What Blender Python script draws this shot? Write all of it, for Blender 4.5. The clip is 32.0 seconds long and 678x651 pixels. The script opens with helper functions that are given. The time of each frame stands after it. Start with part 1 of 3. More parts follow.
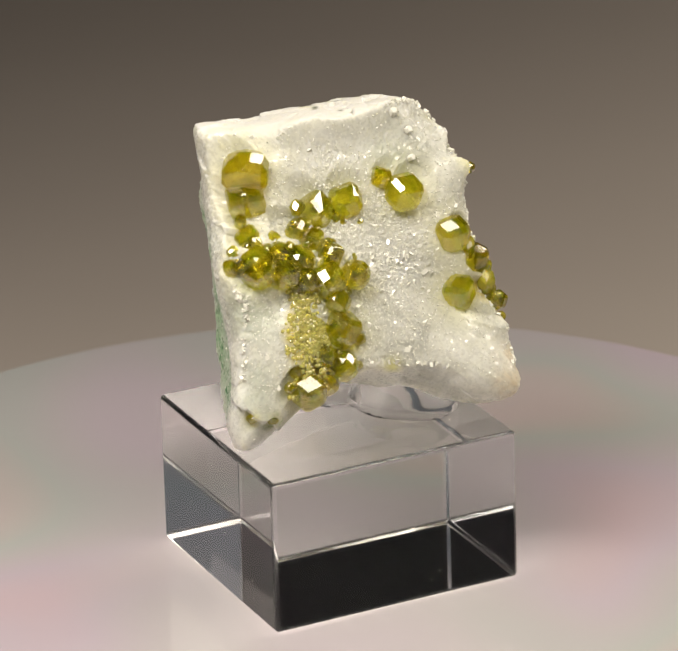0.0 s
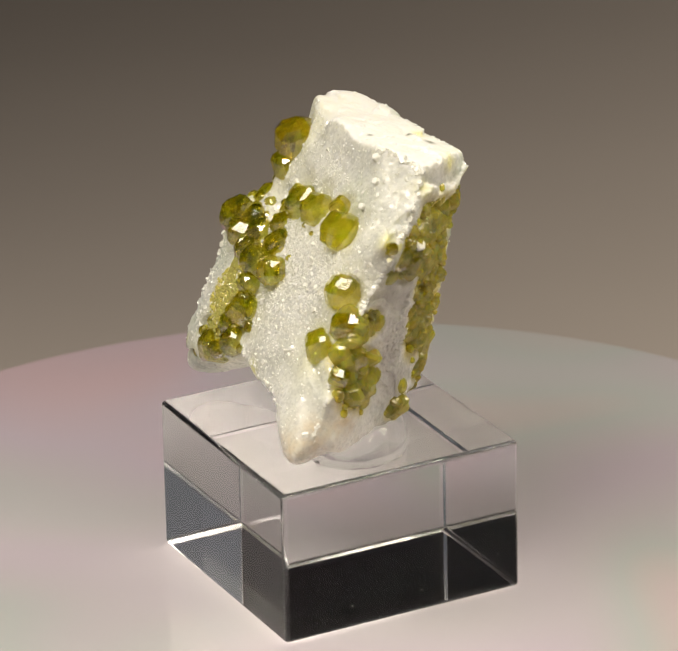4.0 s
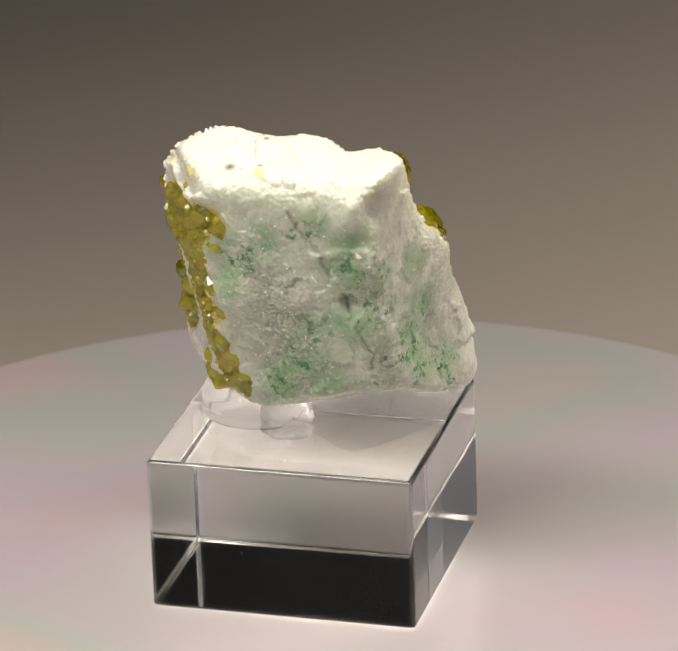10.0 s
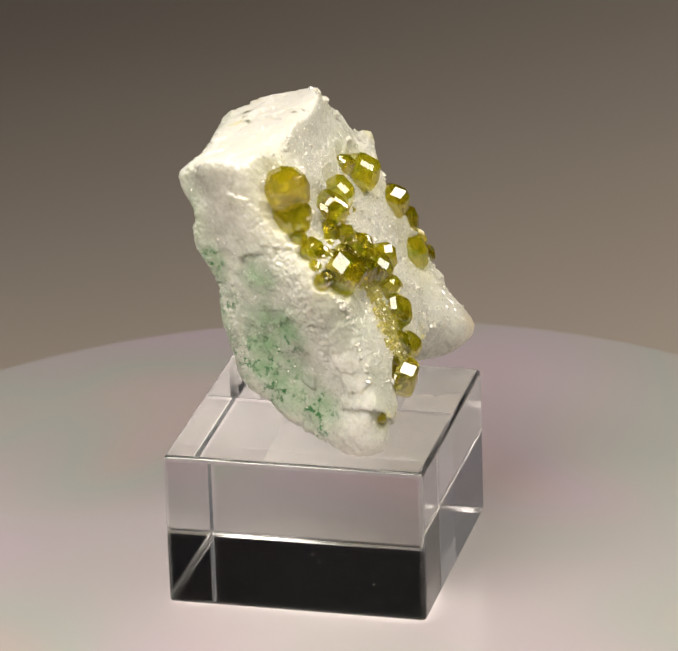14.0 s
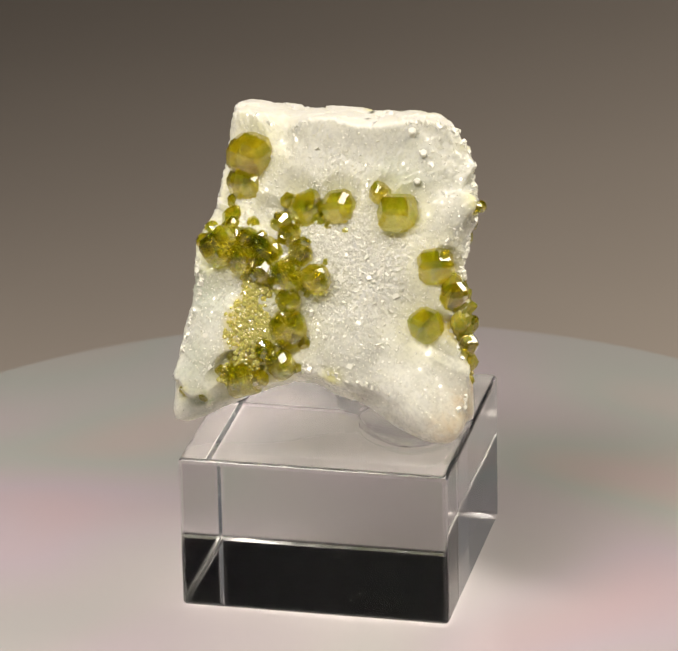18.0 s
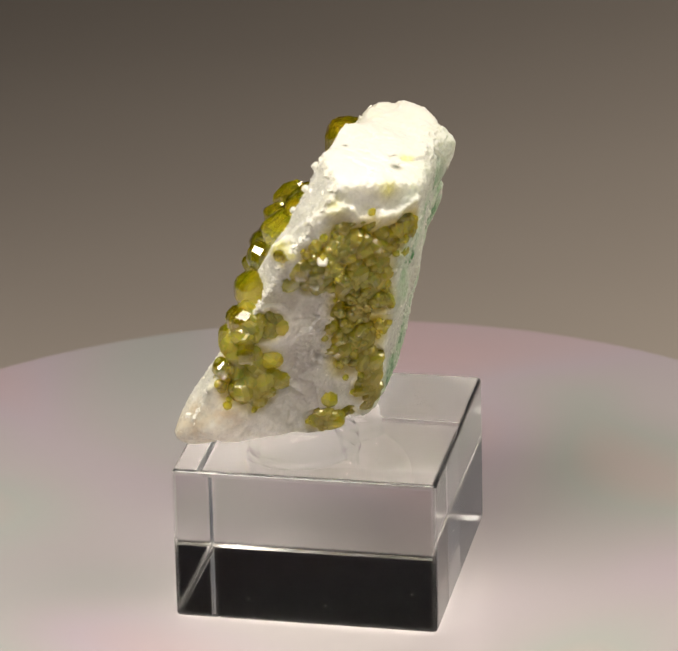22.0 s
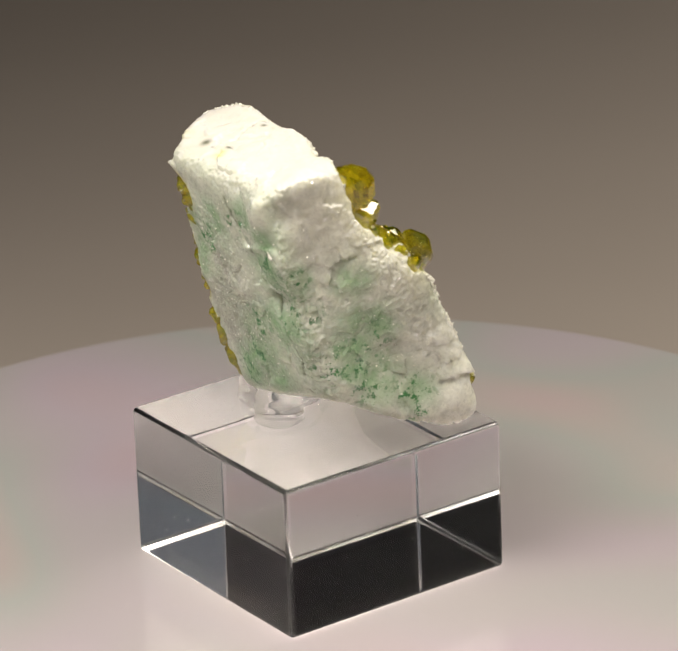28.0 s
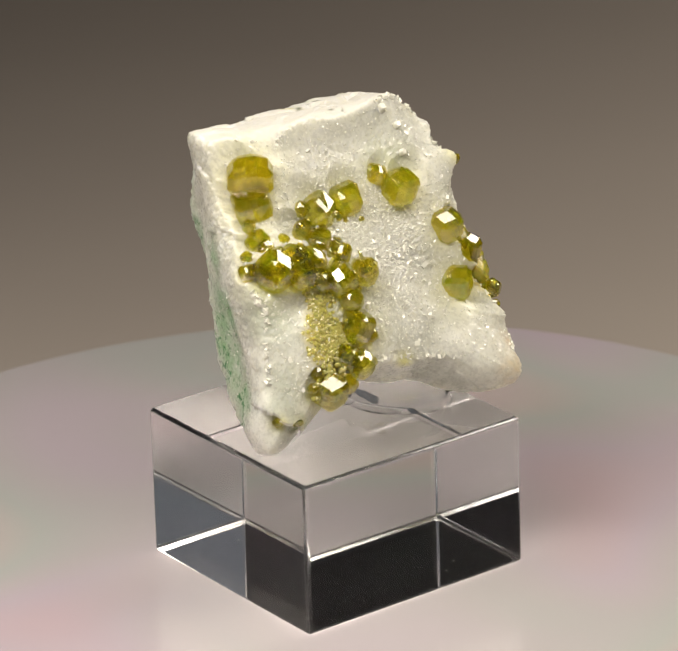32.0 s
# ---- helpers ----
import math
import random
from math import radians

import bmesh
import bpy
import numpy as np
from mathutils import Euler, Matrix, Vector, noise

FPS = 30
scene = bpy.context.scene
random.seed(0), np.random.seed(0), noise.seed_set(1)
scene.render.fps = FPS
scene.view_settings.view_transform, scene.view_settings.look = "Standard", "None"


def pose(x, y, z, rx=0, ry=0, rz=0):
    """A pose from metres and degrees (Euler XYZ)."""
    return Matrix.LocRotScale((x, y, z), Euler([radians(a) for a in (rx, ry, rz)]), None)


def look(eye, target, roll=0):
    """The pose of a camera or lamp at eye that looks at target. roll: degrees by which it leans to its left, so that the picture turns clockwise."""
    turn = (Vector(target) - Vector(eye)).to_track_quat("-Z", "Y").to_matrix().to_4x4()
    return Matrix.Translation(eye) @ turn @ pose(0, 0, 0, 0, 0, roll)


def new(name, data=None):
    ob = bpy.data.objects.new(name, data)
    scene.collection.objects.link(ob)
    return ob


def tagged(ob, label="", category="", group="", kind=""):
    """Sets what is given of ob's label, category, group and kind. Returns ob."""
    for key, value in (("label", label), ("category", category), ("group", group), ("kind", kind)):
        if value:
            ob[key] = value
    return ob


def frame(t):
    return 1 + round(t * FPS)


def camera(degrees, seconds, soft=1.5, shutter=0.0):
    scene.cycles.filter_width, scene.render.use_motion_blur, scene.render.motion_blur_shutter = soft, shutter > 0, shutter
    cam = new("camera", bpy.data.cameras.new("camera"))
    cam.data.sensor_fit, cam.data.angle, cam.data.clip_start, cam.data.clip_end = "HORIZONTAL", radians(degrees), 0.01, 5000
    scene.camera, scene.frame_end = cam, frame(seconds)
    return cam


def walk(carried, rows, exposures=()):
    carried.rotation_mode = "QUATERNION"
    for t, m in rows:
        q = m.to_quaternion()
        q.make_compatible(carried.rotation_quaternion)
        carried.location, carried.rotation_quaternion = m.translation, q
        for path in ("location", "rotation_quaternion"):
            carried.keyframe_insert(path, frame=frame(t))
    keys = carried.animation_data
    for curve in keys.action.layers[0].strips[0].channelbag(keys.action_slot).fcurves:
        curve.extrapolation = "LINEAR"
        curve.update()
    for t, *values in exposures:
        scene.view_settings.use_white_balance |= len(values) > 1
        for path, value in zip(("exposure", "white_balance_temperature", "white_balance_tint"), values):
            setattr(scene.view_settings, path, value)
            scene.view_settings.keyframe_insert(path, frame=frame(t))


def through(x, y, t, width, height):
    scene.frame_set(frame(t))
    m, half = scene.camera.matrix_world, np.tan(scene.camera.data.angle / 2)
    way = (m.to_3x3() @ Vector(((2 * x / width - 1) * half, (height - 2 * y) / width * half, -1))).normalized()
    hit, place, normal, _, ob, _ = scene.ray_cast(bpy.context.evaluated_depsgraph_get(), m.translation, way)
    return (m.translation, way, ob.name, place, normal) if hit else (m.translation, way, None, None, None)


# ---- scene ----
# ---------------------------------------------------------------- camera
from mathutils.kdtree import KDTree

MM = 0.001
cam = camera(8.037, 32.0, soft=1.6)
EYE = pose(0, -0.82188, 0.39147, 90 - 22.713, 0, -0.194) @ pose(0, 0, 0, 0, 0, -1.647)
cam.data.dof.use_dof, cam.data.dof.focus_distance, cam.data.dof.aperture_fstop = True, 0.895, 40.0
walk(cam, [(0.0, EYE), (32.0, EYE)])

# ---------------------------------------------------------------- world and lamps
world = bpy.data.worlds.new("dim_room")
scene.world = world
world.use_nodes = True
world.node_tree.nodes["Background"].inputs[0].default_value = (0.82, 0.89, 1.0, 1)
world.node_tree.nodes["Background"].inputs[1].default_value = 0.13


def area_lamp(name, eye, target, w, h, watts, colour):
    d = bpy.data.lights.new(name, "AREA")
    d.shape, d.size, d.size_y, d.energy, d.color = "RECTANGLE", w, h, watts, colour
    ob = new(name, d)
    ob.matrix_world = look(eye, target)
    return ob


area_lamp("overhead_softbox", (0.095, -0.153, 0.385), (0.104, -0.325, 0.165), 0.38, 0.26, 2.34, (1.0, 0.90, 0.76))
area_lamp("right_softbox", (0.353, 0.16, 0.334), (0.234, 0.161, 0.007), 0.22, 0.22, 1.62, (1.0, 0.91, 0.79))
area_lamp("left_softbox", (-0.171, -0.149, 0.373), (-0.27, -0.305, 0.107), 0.20, 0.20, 3.65, (1.0, 0.92, 0.83))
scene.view_settings.exposure = 0.0


# ---------------------------------------------------------------- material helpers
def material(name):
    m = bpy.data.materials.new(name)
    m.use_nodes = True
    return m, m.node_tree, m.node_tree.nodes["Principled BSDF"]


def node(nt, kind, **values):
    n = nt.nodes.new(kind)
    for k, v in values.items():
        n.inputs[k.replace("_", " ")].default_value = v
    return n


def ramp(nt, source, stops):
    n = nt.nodes.new("ShaderNodeValToRGB")
    while len(n.color_ramp.elements) < len(stops):
        n.color_ramp.elements.new(0.5)
    for e, (at, c) in zip(n.color_ramp.elements, stops):
        e.position, e.color = at, (*c, 1)
    nt.links.new(source, n.inputs[0])
    return n


def mix(nt, fac, a, b, blend="MIX"):
    n = nt.nodes.new("ShaderNodeMix")
    n.data_type, n.blend_type = "RGBA", blend
    for i, v in ((0, fac), (6, a), (7, b)):
        if isinstance(v, (float, int)):
            n.inputs[i].default_value = v
        elif isinstance(v, tuple):
            n.inputs[i].default_value = (*v, 1)
        else:
            nt.links.new(v, n.inputs[i])
    return n.outputs[2]


def noise_node(nt, scale, detail=4.0, rough=0.55, coords="Object", warp=0.0):
    tc = nt.nodes.new("ShaderNodeTexCoord")
    n = node(nt, "ShaderNodeTexNoise", Scale=scale, Detail=detail, Roughness=rough, Distortion=warp)
    nt.links.new(tc.outputs[coords], n.inputs["Vector"])
    return n


def bump(nt, bsdf, height, strength, distance):
    b = node(nt, "ShaderNodeBump", Strength=strength, Distance=distance)
    nt.links.new(height, b.inputs["Height"])
    nt.links.new(b.outputs[0], bsdf.inputs["Normal"])


def attribute(nt, name):
    n = nt.nodes.new("ShaderNodeAttribute")
    n.attribute_name = name
    return n.outputs["Fac"]


# ---------------------------------------------------------------- materials
def facet_normal(nt, scale, strength):
    """Sugary grain: every grain tilts its own way."""
    tc = nt.nodes.new("ShaderNodeTexCoord")
    v = node(nt, "ShaderNodeTexVoronoi", Scale=scale, Randomness=1.0)
    nt.links.new(tc.outputs["Object"], v.inputs["Vector"])
    sub = nt.nodes.new("ShaderNodeVectorMath")
    sub.operation = "SUBTRACT"
    sub.inputs[1].default_value = (0.5, 0.5, 0.5)
    nt.links.new(v.outputs["Color"], sub.inputs[0])
    scl = nt.nodes.new("ShaderNodeVectorMath")
    scl.operation = "SCALE"
    scl.inputs["Scale"].default_value = strength
    nt.links.new(sub.outputs[0], scl.inputs[0])
    geo = nt.nodes.new("ShaderNodeNewGeometry")
    add = nt.nodes.new("ShaderNodeVectorMath")
    nt.links.new(geo.outputs["Normal"], add.inputs[0])
    nt.links.new(scl.outputs[0], add.inputs[1])
    nrm = nt.nodes.new("ShaderNodeVectorMath")
    nrm.operation = "NORMALIZE"
    nt.links.new(add.outputs[0], nrm.inputs[0])
    return nrm.outputs[0], v


def maths(nt, op, a, b):
    n = nt.nodes.new("ShaderNodeMath")
    n.operation = op
    for i, v in enumerate((a, b)):
        if isinstance(v, (float, int)):
            n.inputs[i].default_value = v
        else:
            nt.links.new(v, n.inputs[i])
    return n.outputs[0]


def rock_material():
    m, nt, p = material("white_carbonate_rock")
    clouds = noise_node(nt, 70, 5, 0.6)
    fine = noise_node(nt, 600, 4, 0.6)
    base = ramp(nt, clouds.outputs[0], [(0.30, (0.46, 0.465, 0.41)), (0.48, (0.57, 0.57, 0.51)), (0.70, (0.67, 0.665, 0.61))]).outputs[0]
    mottle = ramp(nt, noise_node(nt, 150, 5, 0.6, warp=0.6).outputs[0], [(0.36, (0.80, 0.80, 0.77)), (0.50, (0.97, 0.97, 0.96)), (0.62, (1.10, 1.10, 1.10))]).outputs[0]
    base = mix(nt, 1.0, base, mottle, "MULTIPLY")
    pure = ramp(nt, clouds.outputs[0], [(0.30, (0.47, 0.475, 0.41)), (0.48, (0.575, 0.575, 0.51)), (0.70, (0.66, 0.66, 0.60))]).outputs[0]
    pure = mix(nt, 0.6, pure, mix(nt, 1.0, pure, mottle, "MULTIPLY"))
    pale_top = mix(nt, attribute(nt, "pale_top"), mix(nt, attribute(nt, "front"), base, pure), (0.67, 0.66, 0.605))
    grey = mix(nt, attribute(nt, "grey"), pale_top, (0.40, 0.375, 0.345))
    stain = mix(nt, attribute(nt, "stain"), grey, (0.50, 0.42, 0.29))
    blot = ramp(nt, noise_node(nt, 110, 5, 0.65).outputs[0], [(0.28, (0.1, 0.1, 0.1)), (0.60, (1, 1, 1))]).outputs[0]
    pale = mix(nt, maths(nt, "MULTIPLY", attribute(nt, "green"), blot), stain, (0.225, 0.365, 0.20))
    spots = ramp(nt, noise_node(nt, 620, 4, 0.7).outputs[0], [(0.53, (0, 0, 0)), (0.60, (1, 1, 1))]).outputs[0]
    deep = mix(nt, maths(nt, "MULTIPLY", attribute(nt, "speckle"), spots), pale, (0.04, 0.17, 0.05))
    yellow = mix(nt, attribute(nt, "yellow"), deep, (0.64, 0.62, 0.26))
    crust = mix(nt, attribute(nt, "crust"), yellow, (0.60, 0.49, 0.05))
    dark = mix(nt, attribute(nt, "dark"), crust, (0.07, 0.08, 0.035))
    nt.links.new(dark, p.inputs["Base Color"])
    tc = nt.nodes.new("ShaderNodeTexCoord")
    peb = node(nt, "ShaderNodeTexVoronoi", Scale=900.0)
    nt.links.new(tc.outputs["Object"], peb.inputs["Vector"])
    bump(nt, p, mix(nt, 0.15, fine.outputs[0], peb.outputs["Distance"]), 0.07, 0.0006)
    nrm, v = facet_normal(nt, 2200, 0.9)
    nt.links.new(nrm, p.inputs["Coat Normal"])
    shiny = ramp(nt, v.outputs["Color"], [(0.33, (1, 1, 1)), (0.46, (0.03, 0.03, 0.03))]).outputs[0]
    nt.links.new(mix(nt, attribute(nt, "pale_top"), shiny, (0.0, 0.0, 0.0)), p.inputs["Coat Weight"])
    p.inputs["Coat Roughness"].default_value = 0.05
    p.inputs["Coat IOR"].default_value = 1.9
    p.inputs["Roughness"].default_value = 0.55
    p.inputs["Subsurface Weight"].default_value = 0.9
    p.inputs["Subsurface Radius"].default_value = (1.0, 0.97, 0.8)
    p.inputs["Subsurface Scale"].default_value = 0.0028
    p.inputs["IOR"].default_value = 1.55
    return m


def garnet_material(name, clearness, through, shine, pale=0.0, deep=0.004):
    m, nt, p = material(name)
    info = nt.nodes.new("ShaderNodeObjectInfo")
    geo = nt.nodes.new("ShaderNodeNewGeometry")
    chance = maths(nt, "FRACT", maths(nt, "ADD", info.outputs["Random"], geo.outputs["Random Per Island"]), 0)
    tint = ramp(nt, chance, [(0.0, (0.76, 0.58, 0.02)), (0.5, (0.72, 0.64, 0.03)), (1.0, (0.82, 0.74, 0.06))]).outputs[0]
    inside = noise_node(nt, 1.3, 3)
    place = nt.nodes.new("ShaderNodeVectorMath")
    nt.links.new(inside.inputs["Vector"].links[0].from_socket, place.inputs[0])
    nt.links.new(maths(nt, "MULTIPLY", chance, 30.0), place.inputs[1])
    nt.links.new(place.outputs[0], inside.inputs["Vector"])
    core = ramp(nt, inside.outputs[0], [(0.46, (1, 1, 1)), (0.60, (0.55, 0.78, 0.35)), (0.75, (0.20, 0.62, 0.15))]).outputs[0]
    body = mix(nt, pale, mix(nt, 1.0, tint, core, "MULTIPLY"), (0.84, 0.82, 0.30))
    nt.links.new(body, p.inputs["Base Color"])
    p.inputs["Roughness"].default_value = 0.06
    p.inputs["IOR"].default_value = 1.75
    p.inputs["Transmission Weight"].default_value = clearness
    p.inputs["Subsurface Weight"].default_value = 0.9 if deep else 0.0
    p.inputs["Subsurface Radius"].default_value = (1.0, 0.85, 0.15)
    p.inputs["Subsurface Scale"].default_value = deep
    p.inputs["Coat Weight"].default_value = shine
    p.inputs["Coat IOR"].default_value = 2.0
    p.inputs["Coat Roughness"].default_value = 0.03
    clear = nt.nodes.new("ShaderNodeBsdfTransparent")
    clear.inputs[0].default_value = (0.86, 0.77, 0.10, 1)
    both = nt.nodes.new("ShaderNodeMixShader")
    both.inputs[0].default_value = through
    nt.links.new(p.outputs[0], both.inputs[1])
    nt.links.new(clear.outputs[0], both.inputs[2])
    nt.links.new(both.outputs[0], nt.nodes["Material Output"].inputs["Surface"])
    return m


def glass_material(name, ior=1.5, tint=(0.965, 0.97, 0.965), gloss=1.0, rough=0.0):
    m, nt, p = material(name)
    p.inputs["Base Color"].default_value = (*tint, 1)
    p.inputs["Roughness"].default_value = rough
    p.inputs["IOR"].default_value = ior
    p.inputs["Transmission Weight"].default_value = 1.0
    p.inputs["Specular Tint"].default_value = (gloss, gloss, gloss, 1)
    return m


def platter_material():
    m, nt, p = material("pearly_white_film")
    # the iridescent sheen is painted: fixed pink and green patches in the colour
    n = noise_node(nt, 12, 1.0, 0.5, warp=0.5)
    tint = ramp(nt, n.outputs[0], [(0.28, (0.495, 0.375, 0.40)), (0.42, (0.45, 0.388, 0.435)), (0.51, (0.425, 0.395, 0.405)), (0.59, (0.388, 0.40, 0.385)), (0.65, (0.43, 0.392, 0.378)), (0.75, (0.495, 0.37, 0.39))]).outputs[0]
    tc = nt.nodes.new("ShaderNodeTexCoord")
    span = nt.nodes.new("ShaderNodeVectorMath")
    span.operation = "LENGTH"
    nt.links.new(tc.outputs["Object"], span.inputs[0])
    outer = nt.nodes.new("ShaderNodeMapRange")
    outer.inputs["From Min"].default_value, outer.inputs["From Max"].default_value = 0.030, 0.060
    nt.links.new(span.outputs["Value"], outer.inputs["Value"])
    nt.links.new(mix(nt, outer.outputs[0], (0.428, 0.403, 0.405), tint), p.inputs["Base Color"])
    p.inputs["Roughness"].default_value = 0.22
    p.inputs["Coat Weight"].default_value = 1.0
    p.inputs["Coat IOR"].default_value = 1.75
    p.inputs["Coat Roughness"].default_value = 0.04
    return m


def rim_material():
    m, nt, p = material("grey_plastic")
    n = noise_node(nt, 60, 3)
    nt.links.new(ramp(nt, n.outputs[0], [(0.3, (0.225, 0.205, 0.195)), (0.7, (0.245, 0.222, 0.21))]).outputs[0], p.inputs["Base Color"])
    p.inputs["Roughness"].default_value = 0.6
    return m


def desk_material():
    m, nt, p = material("warm_grey_paper")
    n = noise_node(nt, 6, 3)
    nt.links.new(ramp(nt, n.outputs[0], [(0.3, (0.290, 0.254, 0.225)), (0.7, (0.310, 0.272, 0.240))]).outputs[0], p.inputs["Base Color"])
    p.inputs["Roughness"].default_value = 0.8
    return m


def unseen_black_material():
    m, nt, p = material("unseen_wall_black")
    n = noise_node(nt, 40, 3)
    nt.links.new(ramp(nt, n.outputs[0], [(0.3, (0.003, 0.003, 0.004)), (0.7, (0.005, 0.005, 0.006))]).outputs[0], p.inputs["Base Color"])
    p.inputs["Roughness"].default_value = 1.0
    p.inputs["Specular IOR Level"].default_value = 0.0
    return m


def wall_material():
    m, nt, p = material("dark_wall_paint")
    n = noise_node(nt, 3, 3)
    nt.links.new(ramp(nt, n.outputs[0], [(0.3, (0.012, 0.013, 0.017)), (0.7, (0.017, 0.018, 0.023))]).outputs[0], p.inputs["Base Color"])
    p.inputs["Roughness"].default_value = 0.9
    return m


def calcite_material():
    m, nt, p = material("glassy_white_calcite")
    geo = nt.nodes.new("ShaderNodeNewGeometry")
    nt.links.new(ramp(nt, geo.outputs["Random Per Island"], [(0.0, (0.66, 0.655, 0.57)), (1.0, (0.80, 0.795, 0.71))]).outputs[0], p.inputs["Base Color"])
    p.inputs["Roughness"].default_value = 0.22
    p.inputs["IOR"].default_value = 1.66
    return m


GARNET = garnet_material("olive_green_garnet", 0.92, 0.30, 1.0)
GARNET_CRUST = garnet_material("olive_garnet_crust", 0.50, 0.52, 0.18, 0.45, 0.003)
GARNET_DRUSE = garnet_material("pale_garnet_druse", 0.45, 0.35, 0.5, 0.75, 0.0)
CALCITE = calcite_material()
ROCK, GLASS = rock_material(), glass_material("clear_glass", 1.5, (0.84, 0.845, 0.835), gloss=0.4)
# bevels rougher and less tinted than the block, so its edges read pale
EDGE_GLASS = glass_material("rough_glass_edge", 1.5, (0.97, 0.97, 0.97), rough=0.2)
GEL = glass_material("clear_gel", 1.22)
PLATTER, DESK, WALL, UNSEEN_BLACK = platter_material(), desk_material(), wall_material(), unseen_black_material()
RIM = rim_material()
DUST, _, dust_shader = material("pale_dust")
dust_shader.inputs["Base Color"].default_value = (0.5, 0.48, 0.44, 1)
dust_shader.inputs["Roughness"].default_value = 0.9


def link(name, bm, mat, parent=None, label="", smooth=False):
    me = bpy.data.meshes.new(name)
    bm.to_mesh(me)
    bm.free()
    me.materials.append(mat)
    if smooth:
        for f in me.polygons:
            f.use_smooth = True
    ob = new(name, me)
    ob.parent = parent
    if label:
        ob["label"] = label
    return ob


def part(name, bm, mat, parent, label="", smooth=False):
    return link(name, bm, mat, parent, label, smooth)


def box(sx, sy, sz, at=(0, 0, 0), bevel=0.0, segments=3):
    bm = bmesh.new()
    bmesh.ops.create_cube(bm, size=1, matrix=Matrix.Translation(at) @ Matrix.Diagonal((sx, sy, sz, 1)))
    if bevel:
        bmesh.ops.bevel(bm, geom=bm.edges[:], offset=bevel, segments=segments, profile=0.5, affect="EDGES")
    return bm


def lathe(profile, steps=128):
    bm = bmesh.new()
    rings = []
    for r, z in profile:
        rings.append([bm.verts.new((r * math.cos(2 * math.pi * i / steps), r * math.sin(2 * math.pi * i / steps), z)) for i in range(steps)])
    for a, b in zip(rings, rings[1:]):
        for i in range(steps):
            j = (i + 1) % steps
            bm.faces.new((a[i], a[j], b[j], b[i]))
    bm.faces.new(rings[0][::-1])
    bm.faces.new(rings[-1])
    bmesh.ops.recalc_face_normals(bm, faces=bm.faces[:])
    return bm


# ---------------------------------------------------------------- room
DESK_Z = -0.024
tagged(link("tabletop", box(2.4, 2.4, 0.03, (0, 0.2, DESK_Z - 0.015)), DESK), "warm grey matte paper-covered tabletop", "tabletop", kind="structure")
# unseen surfaces added round the scene; the near-black north wall keeps the glass dark
for nm, sx, sy, sz, at in (("wall_north", 3.2, 0.1, 2.6, (0, 1.65, 0.5)),
                           ("ceiling", 3.4, 3.4, 0.1, (0, 0, 1.86)), ("floor", 3.4, 3.4, 0.1, (0, 0, -0.85))):
    tagged(link(nm, box(sx, sy, sz, at), UNSEEN_BLACK if nm == "wall_north" else WALL), "plain dark room surface, unseen and added", nm.split("_")[0], kind="structure")


def open_wall(name, turn, u0, u1, z0, z1):
    """An unseen wall with one opening added for dim light, along y at x = 1.65, then turned about the room's middle."""
    bm = bmesh.new()
    for ya, yb, za, zb in ((-1.6, u0, -0.8, 1.8), (u1, 1.6, -0.8, 1.8), (u0, u1, -0.8, z0), (u0, u1, z1, 1.8)):
        bmesh.ops.create_cube(bm, size=1, matrix=pose(0, 0, 0, 0, 0, turn) @ Matrix.Translation((1.65, (ya + yb) / 2, (za + zb) / 2)) @ Matrix.Diagonal((0.1, yb - ya, zb - za, 1)))
    return tagged(link(name, bm, WALL), "plain dark unseen wall with an added light opening", "wall", kind="structure")


# made-up openings, added so the glass block picks up dim grey light
open_wall("wall_east", 0, -1.5, -0.25, 0.30, 1.65)
open_wall("wall_west", 180, 0.25, 1.5, 0.30, 1.65)
open_wall("wall_south", -90, -1.4, 1.4, 0.30, 1.65)

# ---------------------------------------------------------------- turntable
TILT = pose(0, 0, 0, -0.451, 0, 0) @ pose(0, 0, 0, 0, 0.095, 0)
SPIN = 22.170


def turned(t, base):
    return pose(0, 0, 0, 0, 0, -SPIN * t) @ TILT @ base


turntable = new("turntable")
tagged(turntable, "round white pearly turntable with an iridescent glossy top", "turntable")
TABLE_BASE = pose(1.5 * MM, 1.2 * MM, DESK_Z + 0.4 * MM)
RT, HT = 0.120, -DESK_Z - 1 * MM
part("platter", lathe([(RT - 0.004, HT - 0.009), (RT - 0.001, HT - 0.0075), (RT, HT - 0.005), (RT - 0.0004, HT - 0.0020), (RT - 0.0012, HT - 0.0009), (RT - 0.0022, HT - 0.0003)], 192), RIM, turntable, "grey plastic platter rim")
part("film", lathe([(RT - 0.0026, HT - 0.0002), (RT - 0.0024, HT)], 192), PLATTER, turntable, "glossy iridescent white film")
part("base", lathe([(0.098, 0.0), (0.1, 0.001), (0.1, HT - 0.010), (0.098, HT - 0.0092)], 96), WALL, turntable, "dark round turntable base")

